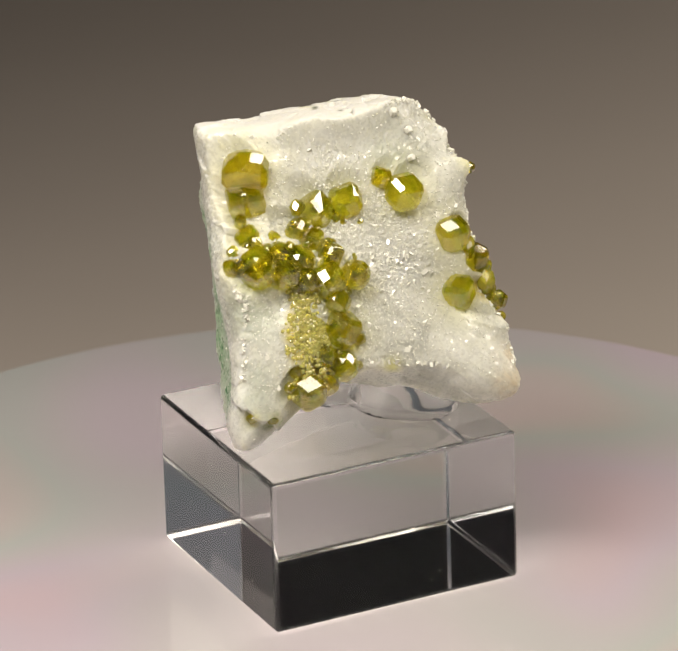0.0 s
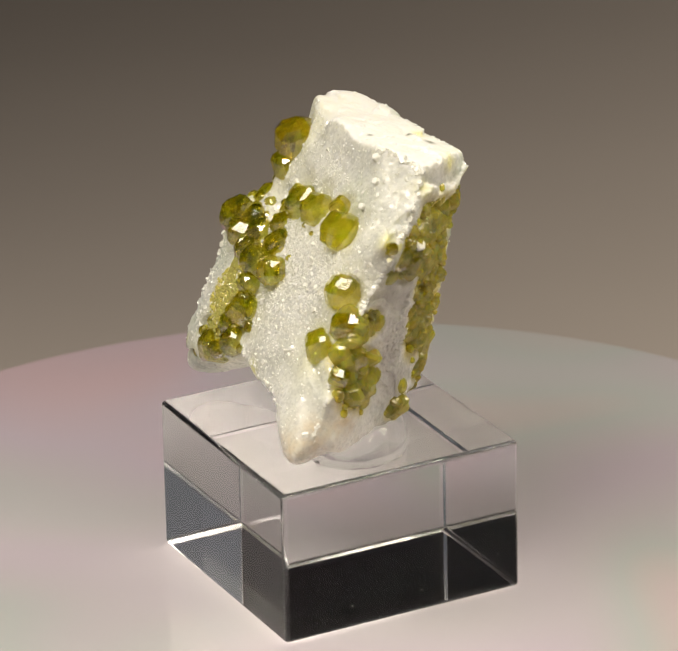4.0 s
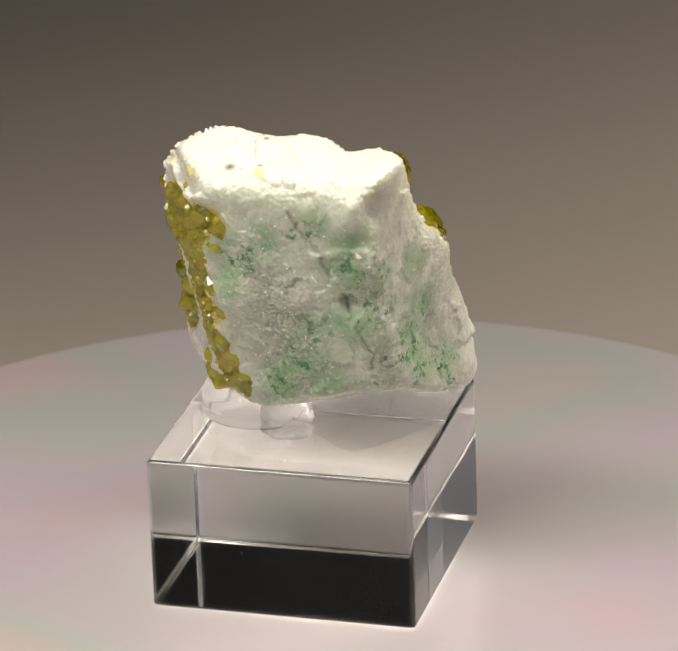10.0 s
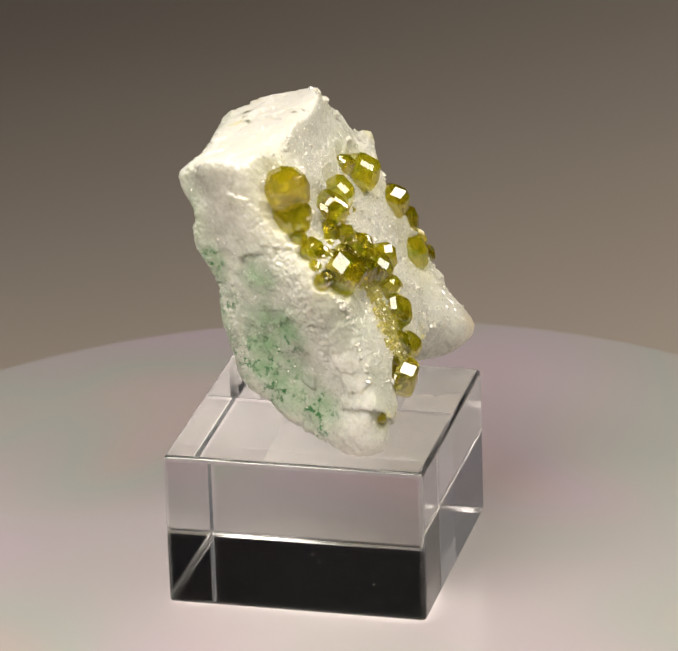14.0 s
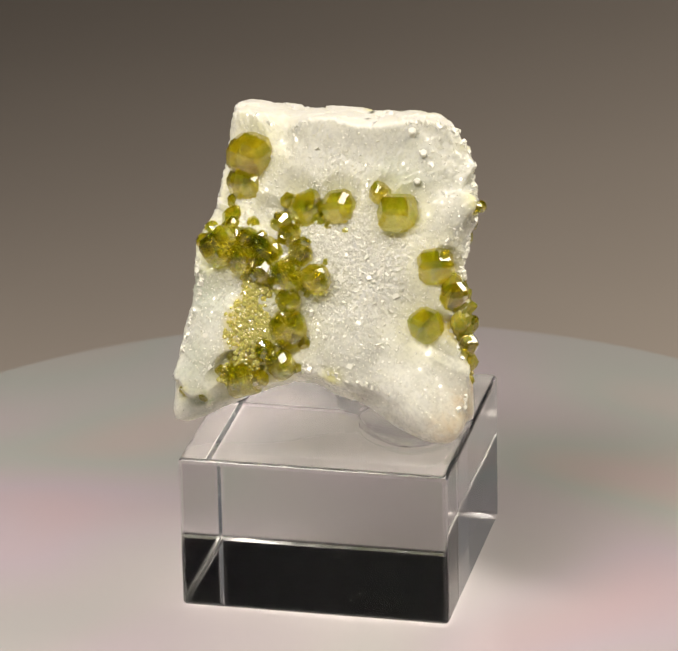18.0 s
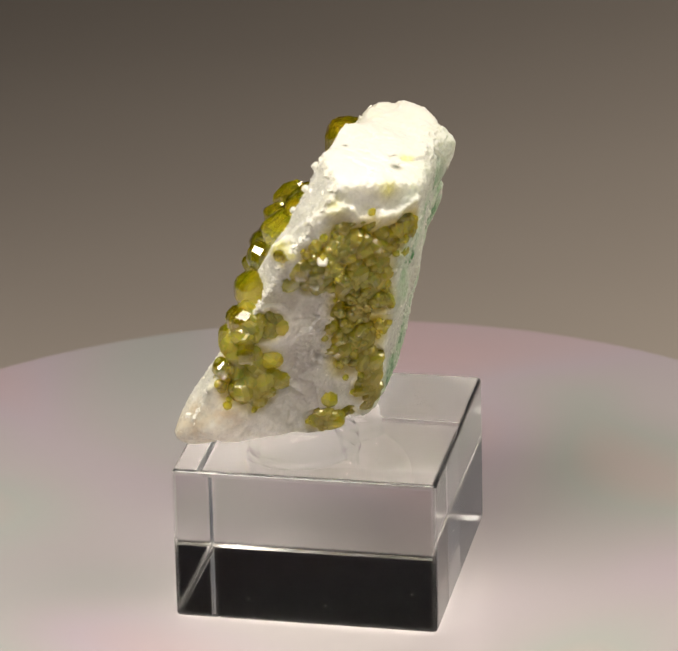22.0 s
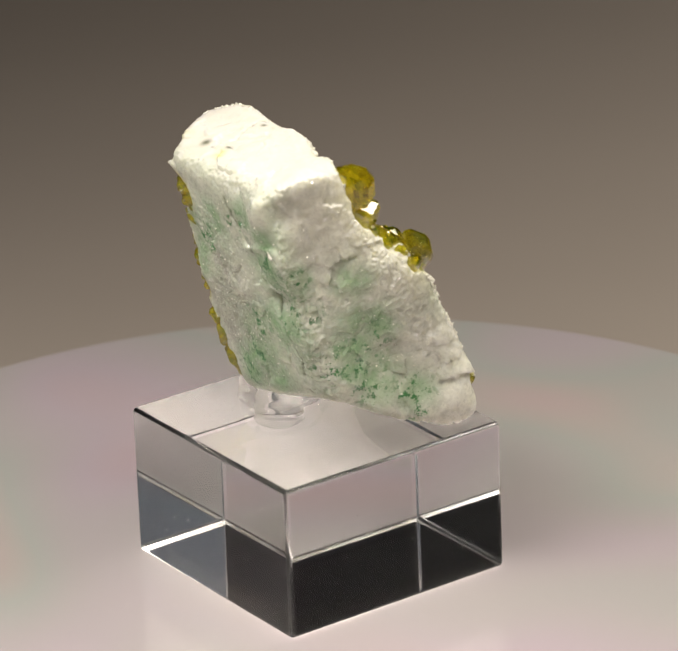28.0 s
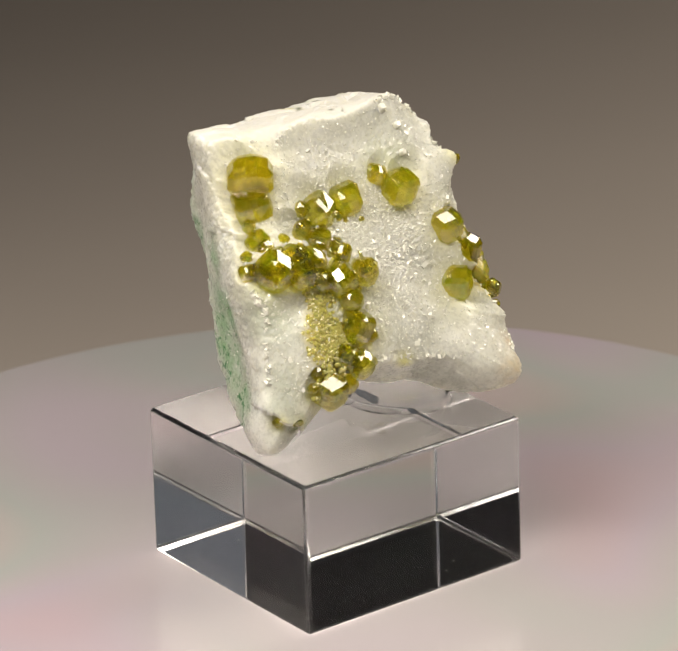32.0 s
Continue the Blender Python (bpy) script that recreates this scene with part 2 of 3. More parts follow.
# ---------------------------------------------------------------- glass block
BX, BY, BH = 0.0502, 0.0489, 0.0296
BLOCK_BASE = pose(1.67 * MM, 1.70 * MM, -0.48 * MM, 0, 0, 25.76)
block = tagged(link("display_block", box(BX, BY, BH, (0, 0, BH / 2), 0.0009, 6), GLASS), "clear polished glass block standing on the turntable", "display stand")
block.data.materials.append(EDGE_GLASS)
for face in block.data.polygons:
    face.use_smooth = face.area < 1e-4
    face.material_index = int(face.area < 1e-4)
block.visible_shadow = False
specks = random.Random(3)
bm = bmesh.new()
for i in range(26):
    side = specks.randrange(4)
    along, up = specks.uniform(-0.02, 0.02), specks.uniform(0.003, 0.013)
    spot = pose(0, 0, 0, 0, 0, 90 * side) @ Matrix.Translation((along, -(BY if side % 2 == 0 else BX) / 2 - 0.00003, up))
    bmesh.ops.create_icosphere(bm, subdivisions=1, radius=0.00005 + 0.00009 * specks.random() ** 2, matrix=spot @ Matrix.Diagonal((specks.uniform(0.8, 2.2), 0.5, 1, 1)))
dust = part("dust", bm, DUST, block, "tiny pale dust specks")
dust["kind"] = "stuff"

# ---------------------------------------------------------------- mineral specimen
CENTRE = np.array((2.0, 1.0, 60.0))
# broken faces of the rock: outward normal and distance from its middle, in millimetres
FACES = [(0.700, -0.475, 0.534, 17.69), (-0.097, 0.187, 0.978, 26.81), (0.125, -0.781, 0.612, 14.64), (-0.441, 0.799, 0.409, 27.93),
         (0.430, -0.734, 0.525, 12.80), (-0.994, -0.098, -0.057, 22.00), (0.466, 0.885, -0.021, 22.44), (0.482, -0.835, 0.266, 14.36),
         (-0.467, 0.862, -0.198, 16.67), (0.682, 0.722, -0.114, 22.26), (-0.869, -0.470, 0.156, 24.17), (-0.338, 0.913, -0.230, 16.89),
         (0.105, -0.939, 0.327, 16.83), (-0.891, 0.407, -0.201, 22.91), (0.532, 0.816, -0.225, 21.47), (0.223, -0.561, -0.798, 24.34),
         (-0.407, 0.295, -0.864, 24.62), (0.060, -0.162, -0.985, 24.21)]
# hollows and bosses on them: direction from the middle, angular width, height in millimetres
HOLLOWS = [(-0.409, -0.477, -0.778, 0.055, -6.05), (-0.622, -0.527, 0.578, 0.201, -5.09), (0.272, 0.390, -0.880, 0.105, -4.08), (0.697, -0.539, 0.472, 0.187, -2.30),
           (0.875, -0.110, -0.471, 0.083, -3.81), (-0.178, -0.837, 0.517, 0.186, -3.79), (0.489, -0.017, 0.872, 0.132, -3.69), (-0.475, -0.878, -0.058, 0.118, -3.59),
           (-0.017, -0.409, -0.912, 0.187, -3.15), (-0.394, -0.042, 0.918, 0.081, -2.86), (0.213, 0.076, 0.974, 0.126, -2.75), (-0.748, 0.295, 0.594, 0.060, -2.59),
           (0.581, -0.104, -0.807, 0.057, -2.39), (0.480, -0.209, -0.852, 0.065, -2.30), (-0.901, 0.434, -0.002, 0.083, -2.29), (0.968, 0.241, 0.071, 0.160, -2.04)]
DENTS = [(-0.690, -0.474, -0.547, 0.253, -2.00), (0.218, -0.698, -0.683, 0.146, -1.87), (0.811, 0.354, -0.466, 0.164, -1.77), (0.505, 0.493, 0.709, 0.108, -1.66),
         (0.167, 0.985, 0.043, 0.248, -1.63), (0.721, -0.577, -0.384, 0.222, -1.53), (-0.672, 0.729, 0.131, 1.430, 0.16), (-0.021, -0.986, -0.166, 0.427, 0.38),
         (-0.494, 0.869, 0.000, 0.136, 0.75), (-0.774, -0.078, -0.628, 0.160, 1.37), (1.000, -0.004, -0.018, 0.106, 1.73), (0.496, 0.408, -0.767, 0.070, 1.78),
         (0.224, 0.264, -0.938, 0.129, 1.79), (-0.876, 0.365, 0.316, 0.082, 1.97), (0.705, 0.602, 0.375, 0.112, 2.01), (0.088, 0.996, -0.026, 0.164, 2.45)]
BOSSES = [(0.851, -0.004, -0.526, 0.161, 2.79), (-0.638, -0.311, -0.705, 0.101, 2.81), (0.593, -0.033, 0.804, 0.302, 2.83), (-0.503, -0.713, 0.489, 0.375, 2.86),
          (-0.373, -0.680, -0.631, 0.214, 3.15), (0.979, 0.047, 0.200, 0.129, 3.81), (-0.699, 0.423, 0.577, 0.071, 3.86), (-0.585, -0.241, 0.774, 0.078, 4.98),
          (0.839, 0.247, 0.485, 0.095, 3.40), (0.616, -0.191, -0.764, 0.120, 5.12), (0.734, -0.211, -0.646, 0.091, 5.74), (0.821, -0.216, -0.529, 0.087, 6.06),
          (-0.403, -0.652, -0.642, 0.083, 7.17), (-0.458, -0.496, -0.738, 0.084, 7.22)]
DIPS = [(-0.680, 0.145, 0.718, 0.10, 1.60), (0.733, 0.032, 0.679, 0.13, -1.52), (0.496, 0.069, 0.866, 0.13, -0.75), (0.983, 0.011, 0.184, 0.13, -2.31), (0.959, -0.176, -0.221, 0.13, -1.13), (-0.635, -0.202, 0.745, 0.075, -3.00), (-0.712, -0.324, 0.623, 0.10, -1.30), (-0.207, -0.387, 0.899, 0.13, -3.60), (0.195, -0.194, 0.962, 0.13, -4.00)]
SWELLS = HOLLOWS + DENTS + BOSSES + DIPS


# the sparkling side is nearly flat: its normal, distance, the two ways along it, and low swells on it (u, v, width u, width v, height)
FLAT, FLAT_OUT = np.array((0.3312, -0.8239, 0.4598)), 8.37
FLAT_U, FLAT_V = np.array((0.9278, 0.3730, 0.0)), np.array((-0.1715, 0.4266, 0.8880))
FLAT_MID = np.array((5.5, -7.5, 60.5))
FLAT_SWELLS = [(-13, -6, 7, 9, 2.7), (-5, 1, 4, 4, 0.9), (-11, 2, 8, 5, 1.3), (5, -11, 5, 5, 1.4), (16, -7, 6, 6, -1.2), (4, 25, 5, 3, -0.6), (21, -20, 4, 4, 0.8), (20, 2, 5, 5, 0.6), (-9, 22, 4, 4, 0.5), (-14, 29.5, 7, 2.5, 2.2), (5, 29, 7, 2.2, 2.0)]


def rock_parts(d):
    """How far the broken faces and the flat sparkling side reach from the rock's middle in the directions d, in millimetres."""
    f = np.array(FACES)
    h = np.maximum(d @ (f[:, :3] / f[:, 3:]).T, 1e-4)
    r = (h ** 40).sum(-1) ** (-1 / 40)
    for x, y, z, w, a in SWELLS:
        c = np.array((x, y, z)) / math.sqrt(x * x + y * y + z * z)
        r = r + a * np.exp((d @ c - 1) / w ** 2)
    fall = np.maximum(d @ FLAT, 0.02)
    spot = CENTRE + d * (FLAT_OUT / fall)[:, None] - FLAT_MID
    u, v = spot @ FLAT_U, spot @ FLAT_V
    out = FLAT_OUT
    for cu, cv, wu, wv, h in FLAT_SWELLS:
        out = out + h * np.exp(-((u - cu) / wu) ** 2 / 2 - ((v - cv) / wv) ** 2 / 2)
    return r, out / fall


def rock_radius(d):
    """How far the rock reaches from its middle in the directions d, in millimetres."""
    r, flat = rock_parts(d)
    return (r ** -24 + flat ** -24) ** (-1 / 24)


def near(p, spots):
    """Soft patches round the given places (x, y, z, radius)."""
    out = np.zeros(len(p))
    for x, y, z, r in spots:
        out = np.maximum(out, np.exp(-((p - (x, y, z)) ** 2).sum(1) / r ** 2))
    return out


def noise_at(p, scale, octaves=3, seed=0.0):
    return np.array([noise.fractal(Vector((x * scale + seed, y * scale, z * scale)), 1.0, 2.0, octaves) for x, y, z in p])


def near_line(p, line, width, waver=0.0):
    if waver:
        shift = waver * np.stack([noise_at(p, 0.35, 3, k) for k in (40.0, 50.0, 60.0)], 1)
        out = (p - CENTRE) / np.linalg.norm(p - CENTRE, axis=1)[:, None]
        p = p + shift - out * (shift * out).sum(1)[:, None]
    out = np.zeros(len(p))
    for a, b in zip(line, line[1:]):
        a, b = np.array(a), np.array(b)
        k = np.clip((p - a) @ (b - a) / ((b - a) @ (b - a)), 0, 1)
        q = a + k[:, None] * (b - a)
        out = np.maximum(out, np.exp(-((p - q) ** 2).sum(1) / width ** 2))
    return out


specimen = new("mineral_specimen")
tagged(specimen, "white and pale green rock studded with olive garnet crystals", "mineral specimen")
SPEC_BASE = pose(0, 0, 29.15 * MM)


def chipped(p, count, slope, seed):
    """Relief of small broken facets: each has its own slope, and the lowest one counts."""
    r = random.Random(seed)
    tree = KDTree(count)
    seeds = p[[r.randrange(len(p)) for _ in range(count)]]
    tilts = np.array([[r.gauss(0, slope) for _ in range(3)] for _ in range(count)])
    for i, c in enumerate(seeds):
        tree.insert(c, i)
    tree.balance()
    near4 = np.array([[k for _, k, _ in tree.find_n(c, 4)] for c in p])
    away = p[:, None, :] - seeds[near4]
    return ((away * tilts[near4]).sum(-1) + 0.10 * np.sqrt((away ** 2).sum(-1))).min(1)


CAVITY = [(5.3, 24.3, 75.5, 2.7), (9.3, 22.6, 73.4, 3.1), (13.8, 20.5, 74.3, 3.2), (18.2, 18.2, 74.7, 3.2), (22.4, 16.3, 72.2, 2.7), (22.5, 14.7, 67.6, 2.3), (18.6, 18.4, 68.2, 3.5),
          (12.8, 20.4, 66.8, 4.0), (15.2, 18.3, 62.1, 4.0), (10.8, 20.5, 61.2, 3.2), (15.4, 17.2, 55.9, 3.5), (11.1, 19.6, 55.1, 3.5), (14.4, 16.1, 49.8, 3.2), (10.9, 18.2, 48.7, 2.9),
          (10.0, 17.2, 43.0, 2.7), (7.4, 15.8, 39.0, 2.0), (12.3, 12.8, 36.1, 2.7), (17.7, 11.9, 37.3, 2.0)]
FLANK = [(26.2, 7.2, 58.5, 2.4), (29.2, 5.2, 58.1, 2.4), (31.9, 2.8, 52.4, 3.2), (28.9, 5.2, 50.4, 3.5), (28.3, 5.5, 46.0, 3.2), (31.3, 3.1, 47.2, 2.9)]
PALE_GREEN = [(0.9, 20.9, 69.1, 5.3), (-3.8, 19.9, 72.5, 3.8), (2.9, 20.7, 62.1, 3.8), (-16.5, 11.9, 65.6, 4.6), (-14.7, 15.4, 76.8, 3.1), (-18.0, 13.4, 73.0, 3.1), (-12.4, 10.8, 52.0, 6.9),
              (-18.2, 8.1, 54.9, 4.6), (-5.6, 13.1, 47.1, 4.6), (-2.1, 13.2, 41.6, 4.6), (-9.5, 10.4, 43.8, 4.6), (-20.6, 7.3, 62.5, 3.1), (-18.9, -4.5, 45.5, 3.1)]
SIDE_GREEN = [(-21.2, 6.9, 65.7, 2.7), (-20.4, -2.6, 64.6, 4.6), (-20.3, 5.0, 58.8, 2.7), (-19.6, -1.2, 55.7, 5.3), (-19.1, -2.5, 50.6, 5.3), (-18.3, -6.9, 43.9, 5.3), (-17.8, -14.0, 40.0, 3.8),
              (-19.6, -1.6, 45.6, 4.6), (-18.6, -7.4, 55.1, 4.6), (-19.6, 6.3, 54.2, 3.1)]
SPECKS = [(0.3, 20.3, 67.2, 3.8), (-10.9, 16.5, 73.5, 3.1), (-18.1, 11.8, 66.6, 3.8), (-17.7, 8.7, 61.0, 3.1), (-6.2, 12.7, 47.0, 3.1), (-0.5, 13.6, 40.7, 3.1), (-9.0, 12.8, 53.3, 3.1),
          (-18.3, 8.4, 56.7, 3.1), (-18.0, -12.2, 40.4, 2.3), (-21.3, 7.3, 65.8, 2.1), (-20.4, 5.8, 58.8, 2.7), (-18.3, -5.5, 51.4, 3.8), (-18.9, -5.4, 43.1, 3.8), (-17.5, -13.9, 40.8, 3.1),
          (-18.5, -14.1, 36.5, 2.3), (-19.8, 2.4, 47.0, 3.1), (-19.4, -1.6, 48.1, 3.8), (-9.5, -24.5, 38.3, 1.6)]
GREY = [(-1.3, 18.5, 61.6, 4.6), (-3.4, 15.7, 53.9, 4.6), (1.5, 16.6, 49.5, 3.8), (22.8, 9.1, 51.1, 4.6), (18.7, 11.4, 44.4, 3.1), (23.0, 10.7, 60.9, 3.8), (20.8, 12.7, 55.7, 3.1)]
YELLOW = [(10.1, 22.6, 82.8, 1.7), (18.9, 17.0, 80.8, 1.7), (26.9, 11.1, 74.3, 1.7), (25.9, 12.8, 73.2, 1.1), (-13.5, -26.0, 39.9, 1.1), (12.4, -14.2, 44.7, 1.7), (-1.8, 17.6, 83.9, 1.1),
          (-2.8, 18.1, 83.8, 0.8)]
CRACK = [(-9.2, 18.4, 78.3), (-11.2, 16.2, 73.1), (-13.0, 14.5, 69.6), (-14.5, 12.2, 63.8), (-14.4, 9.8, 60.3), (-16.4, 8.9, 53.8), (-17.8, 6.9, 48.8),
         (-16.8, 4.5, 40.5)]
LIP = [(27.4, 8.4, 72.6), (24.9, 9.9, 75.9), (22.1, 13.6, 78.7), (18.3, 17.4, 79.9), (13.7, 20.5, 77.8), (9.3, 22.8, 77.2), (5.7, 24.7, 79.2)]
TOP_SEAM = [(6.3, 7.3, 86.1), (5.2, 11.0, 86.1), (2.6, 13.9, 85.2), (1.5, 18.5, 84.1)]
LEDGE = [(-11.8, 14.9, 69.0), (-16.2, 13.2, 70.3), (-20.9, 11.3, 70.9)]
SCRATCH = [(-20.5, 5.4, 60.6), (-20.3, 2.7, 59.7), (-20.0, -0.2, 59.5)]
FRONT_GREEN = [(-12.1, -18.0, 57.3, 6.0), (-14.0, -23.5, 45.0, 6.0), (-2.0, -13.0, 60.0, 7.0), (14.0, 4.0, 78.0, 5.0)]
STAIN = [(33.5, -3.6, 40.5, 3.6), (32.2, 2.0, 42.5, 3.2), (33.5, -7.5, 38.0, 3.2), (30.0, -4.0, 36.0, 4.0)]
DRUSE = [(-1.5, -20.0, 52.0, 2.4), (-0.7, -21.0, 50.1, 2.2), (1.8, -20.6, 46.2, 2.0), (2.6, -18.6, 50.5, 1.8), (-4.2, -17.4, 60.0, 2.6), (-4.2, -18.7, 57.1, 2.9), (-4.9, -20.1, 54.0, 2.9), (-4.1, -21.5, 51.1, 2.8), (-2.8, -22.3, 48.3, 2.3), (-2.7, -20.0, 46.0, 3.0), (1.0, -18.0, 50.0, 2.6), (-4.0, -15.5, 62.0, 2.6), (0.0, -14.0, 63.0, 3.0), (-9.0, -14.5, 65.0, 3.0)]
DARK = [(3.4, 19.4, 84.2, 0.9), (-0.6, 15.8, 84.5, 0.6), (4.1, 8.6, 86.2, 0.5)]

# single garnets on the sparkling side: middle, radius, the seconds at which a face is turned to glint at the camera
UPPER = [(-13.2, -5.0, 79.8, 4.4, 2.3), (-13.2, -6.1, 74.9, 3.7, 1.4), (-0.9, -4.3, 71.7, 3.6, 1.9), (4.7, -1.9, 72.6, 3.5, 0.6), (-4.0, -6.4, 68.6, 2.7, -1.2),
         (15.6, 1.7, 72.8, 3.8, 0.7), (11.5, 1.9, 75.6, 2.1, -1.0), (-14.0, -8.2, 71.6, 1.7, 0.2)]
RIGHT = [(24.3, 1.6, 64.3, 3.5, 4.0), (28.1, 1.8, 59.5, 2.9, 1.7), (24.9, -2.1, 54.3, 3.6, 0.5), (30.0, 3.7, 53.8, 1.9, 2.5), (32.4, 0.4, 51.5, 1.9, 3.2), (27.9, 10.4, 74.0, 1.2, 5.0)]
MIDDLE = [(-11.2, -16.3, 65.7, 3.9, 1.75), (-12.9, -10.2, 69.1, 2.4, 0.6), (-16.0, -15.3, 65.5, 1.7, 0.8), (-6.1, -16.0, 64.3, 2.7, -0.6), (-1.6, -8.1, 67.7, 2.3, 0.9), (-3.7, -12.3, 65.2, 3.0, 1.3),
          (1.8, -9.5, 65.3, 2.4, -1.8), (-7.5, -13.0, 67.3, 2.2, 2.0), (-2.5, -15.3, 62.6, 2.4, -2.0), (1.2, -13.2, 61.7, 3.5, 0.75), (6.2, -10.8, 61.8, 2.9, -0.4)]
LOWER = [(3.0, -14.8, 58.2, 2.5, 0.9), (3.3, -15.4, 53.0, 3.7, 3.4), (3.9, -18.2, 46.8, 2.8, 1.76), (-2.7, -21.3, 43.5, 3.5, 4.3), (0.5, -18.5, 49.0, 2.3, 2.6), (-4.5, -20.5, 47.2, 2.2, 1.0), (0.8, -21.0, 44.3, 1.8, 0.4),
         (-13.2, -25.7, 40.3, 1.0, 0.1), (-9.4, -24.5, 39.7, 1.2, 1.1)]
SETTLE = 1.1 * FLAT  # how far they sit down in the rock
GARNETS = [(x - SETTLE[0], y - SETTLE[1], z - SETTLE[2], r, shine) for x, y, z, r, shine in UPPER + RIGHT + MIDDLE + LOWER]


FRONT = [0, 2, 4, 7, 12]  # of FACES: those of the sparkling side


def build_rock():
    bm = bmesh.new()
    bmesh.ops.create_icosphere(bm, subdivisions=8, radius=1)
    d = np.array([v.co[:] for v in bm.verts])
    d /= np.linalg.norm(d, axis=1)[:, None]
    r = rock_radius(d)
    p = CENTRE + d * r[:, None]
    big = noise_at(p, 0.12, 3)
    fine = noise_at(p, 0.75, 4, 7.0)
    faces = np.array(FACES)
    reach = np.sort(d @ (faces[:, :3] / faces[:, 3:]).T, axis=1)
    broken, flat = rock_parts(d)
    share = np.maximum(d @ (faces[:, :3] / faces[:, 3:]).T, 1e-4) ** 40
    front = np.maximum(1 / (1 + (flat / broken) ** 40), share[:, FRONT].sum(1) / share.sum(1))
    edge = np.exp(-((reach[:, -1] - reach[:, -2]) / reach[:, -1] / 0.05) ** 2)
    grain = noise_at(p, 1.5, 2, 31.0)
    line = 0.4 * near_line(p, TOP_SEAM, 0.4, 1.2) + 0.45 * near_line(p, CRACK, 0.45, 0.7)
    shelf = near_line(p, LIP, 1.1, 1.2) * 1.9 * (1.0 + 0.15 * fine) + 0.8 * near_line(p, LEDGE, 0.9)
    ridge = 1 - np.abs(noise_at(p, 0.30, 3, 3.0))
    crust = near(p, [(x, y, z, 1.2 * w) for x, y, z, w in CAVITY + FLANK])
    chips = 0.22 * chipped(p, 500, 0.30, 4) + 0.07 * chipped(p, 3200, 0.32, 9)
    r = r + 0.25 * (big - big.mean()) + 0.08 * fine + (0.07 + 0.30 * edge + 0.09 * front) * grain + shelf - line + 0.16 * (ridge - ridge.mean()) + (1 - 0.6 * front) * (chips - chips.mean()) - 1.7 * np.clip(1.4 * crust - 0.2, 0, 1) * (1 + 0.3 * fine)
    p = CENTRE + d * r[:, None]
    sunk = np.zeros(len(p))
    for x, y, z, w, _ in GARNETS:
        c = np.array((x, y, z))
        out = (c - CENTRE) / np.linalg.norm(c - CENTRE)
        off = p - c
        up = off @ out
        side = np.linalg.norm(off - up[:, None] * out, axis=1) / w
        sunk = np.maximum(sunk, (d @ out > 0.5) * np.clip((1.2 - side) / 0.35, 0, 1) * np.clip(up - 0.05 * w, 0, 2.5))
    r = r - sunk
    p = CENTRE + d * r[:, None]
    p[:, 2] = np.maximum(p[:, 2], 29.25)
    for v, c in zip(bm.verts, p):
        v.co = (c[0] * MM, c[1] * MM, (c[2] - 29.15) * MM)
    rock = part("rock", bm, ROCK, specimen, smooth=True)
    slope = np.zeros(3 * len(p), np.float32)
    rock.data.vertices.foreach_get("normal", slope)
    lie = slope.reshape(-1, 3) @ FLAT
    slope = slope.reshape(-1, 3)[:, 2]
    back = np.clip(((p - CENTRE) @ np.array((-0.40, 0.88, -0.20)) - 12) / 3, 0, 1)
    masks = {
        # paler, matt tone where the upper skin faces up
        "pale_top": np.clip((slope - 0.45 + 0.3 * big) / 0.25, 0, 1) * np.clip((p[:, 2] - 76) / 3, 0, 1) * (1 - front),
        "front": front,
        "green": np.clip(1.0 * near(p, PALE_GREEN + SIDE_GREEN) + 0.25 * near(p, FRONT_GREEN) + 0.26 * back, 0, 1),
        "speckle": np.clip(1.5 * near(p, SPECKS), 0, 1),
        "grey": np.clip(1.1 * near(p, [(x, y, z, 1.5 * r) for x, y, z, r in GREY]), 0, 0.8) * np.clip(0.75 + noise_at(p, 0.25, 3, 21), 0.2, 1),
        # yellow spots, plus the glow of light through each garnet painted round it
        "yellow": np.clip(near(p, YELLOW) + 0.55 * near(p, [(x, y, z, 1.5 * w) for x, y, z, w, _ in GARNETS]), 0, 1),
        "crust": np.clip(1.6 * np.maximum(crust, 0.8 * near(p, DRUSE)) - 0.3, 0, 1),
        "stain": np.clip(near(p, STAIN) * (0.8 + 0.8 * fine), 0, 1),
        "dark": np.maximum(near(p, DARK), 0.95 * np.maximum(near_line(p, CRACK, 0.33, 0.7), np.maximum(near_line(p, TOP_SEAM, 0.22, 1.2), 0.8 * near_line(p, SCRATCH, 0.25))) * np.clip(0.95 + 1.2 * fine, 0, 1)),
    }
    for k, v in masks.items():
        a = rock.data.attributes.new(k, "FLOAT", "POINT")
        a.data.foreach_set("value", v.astype(np.float32))
    return p, d, front, lie


SKIN, OUTWARD, SPARKLING, LIE = build_rock()


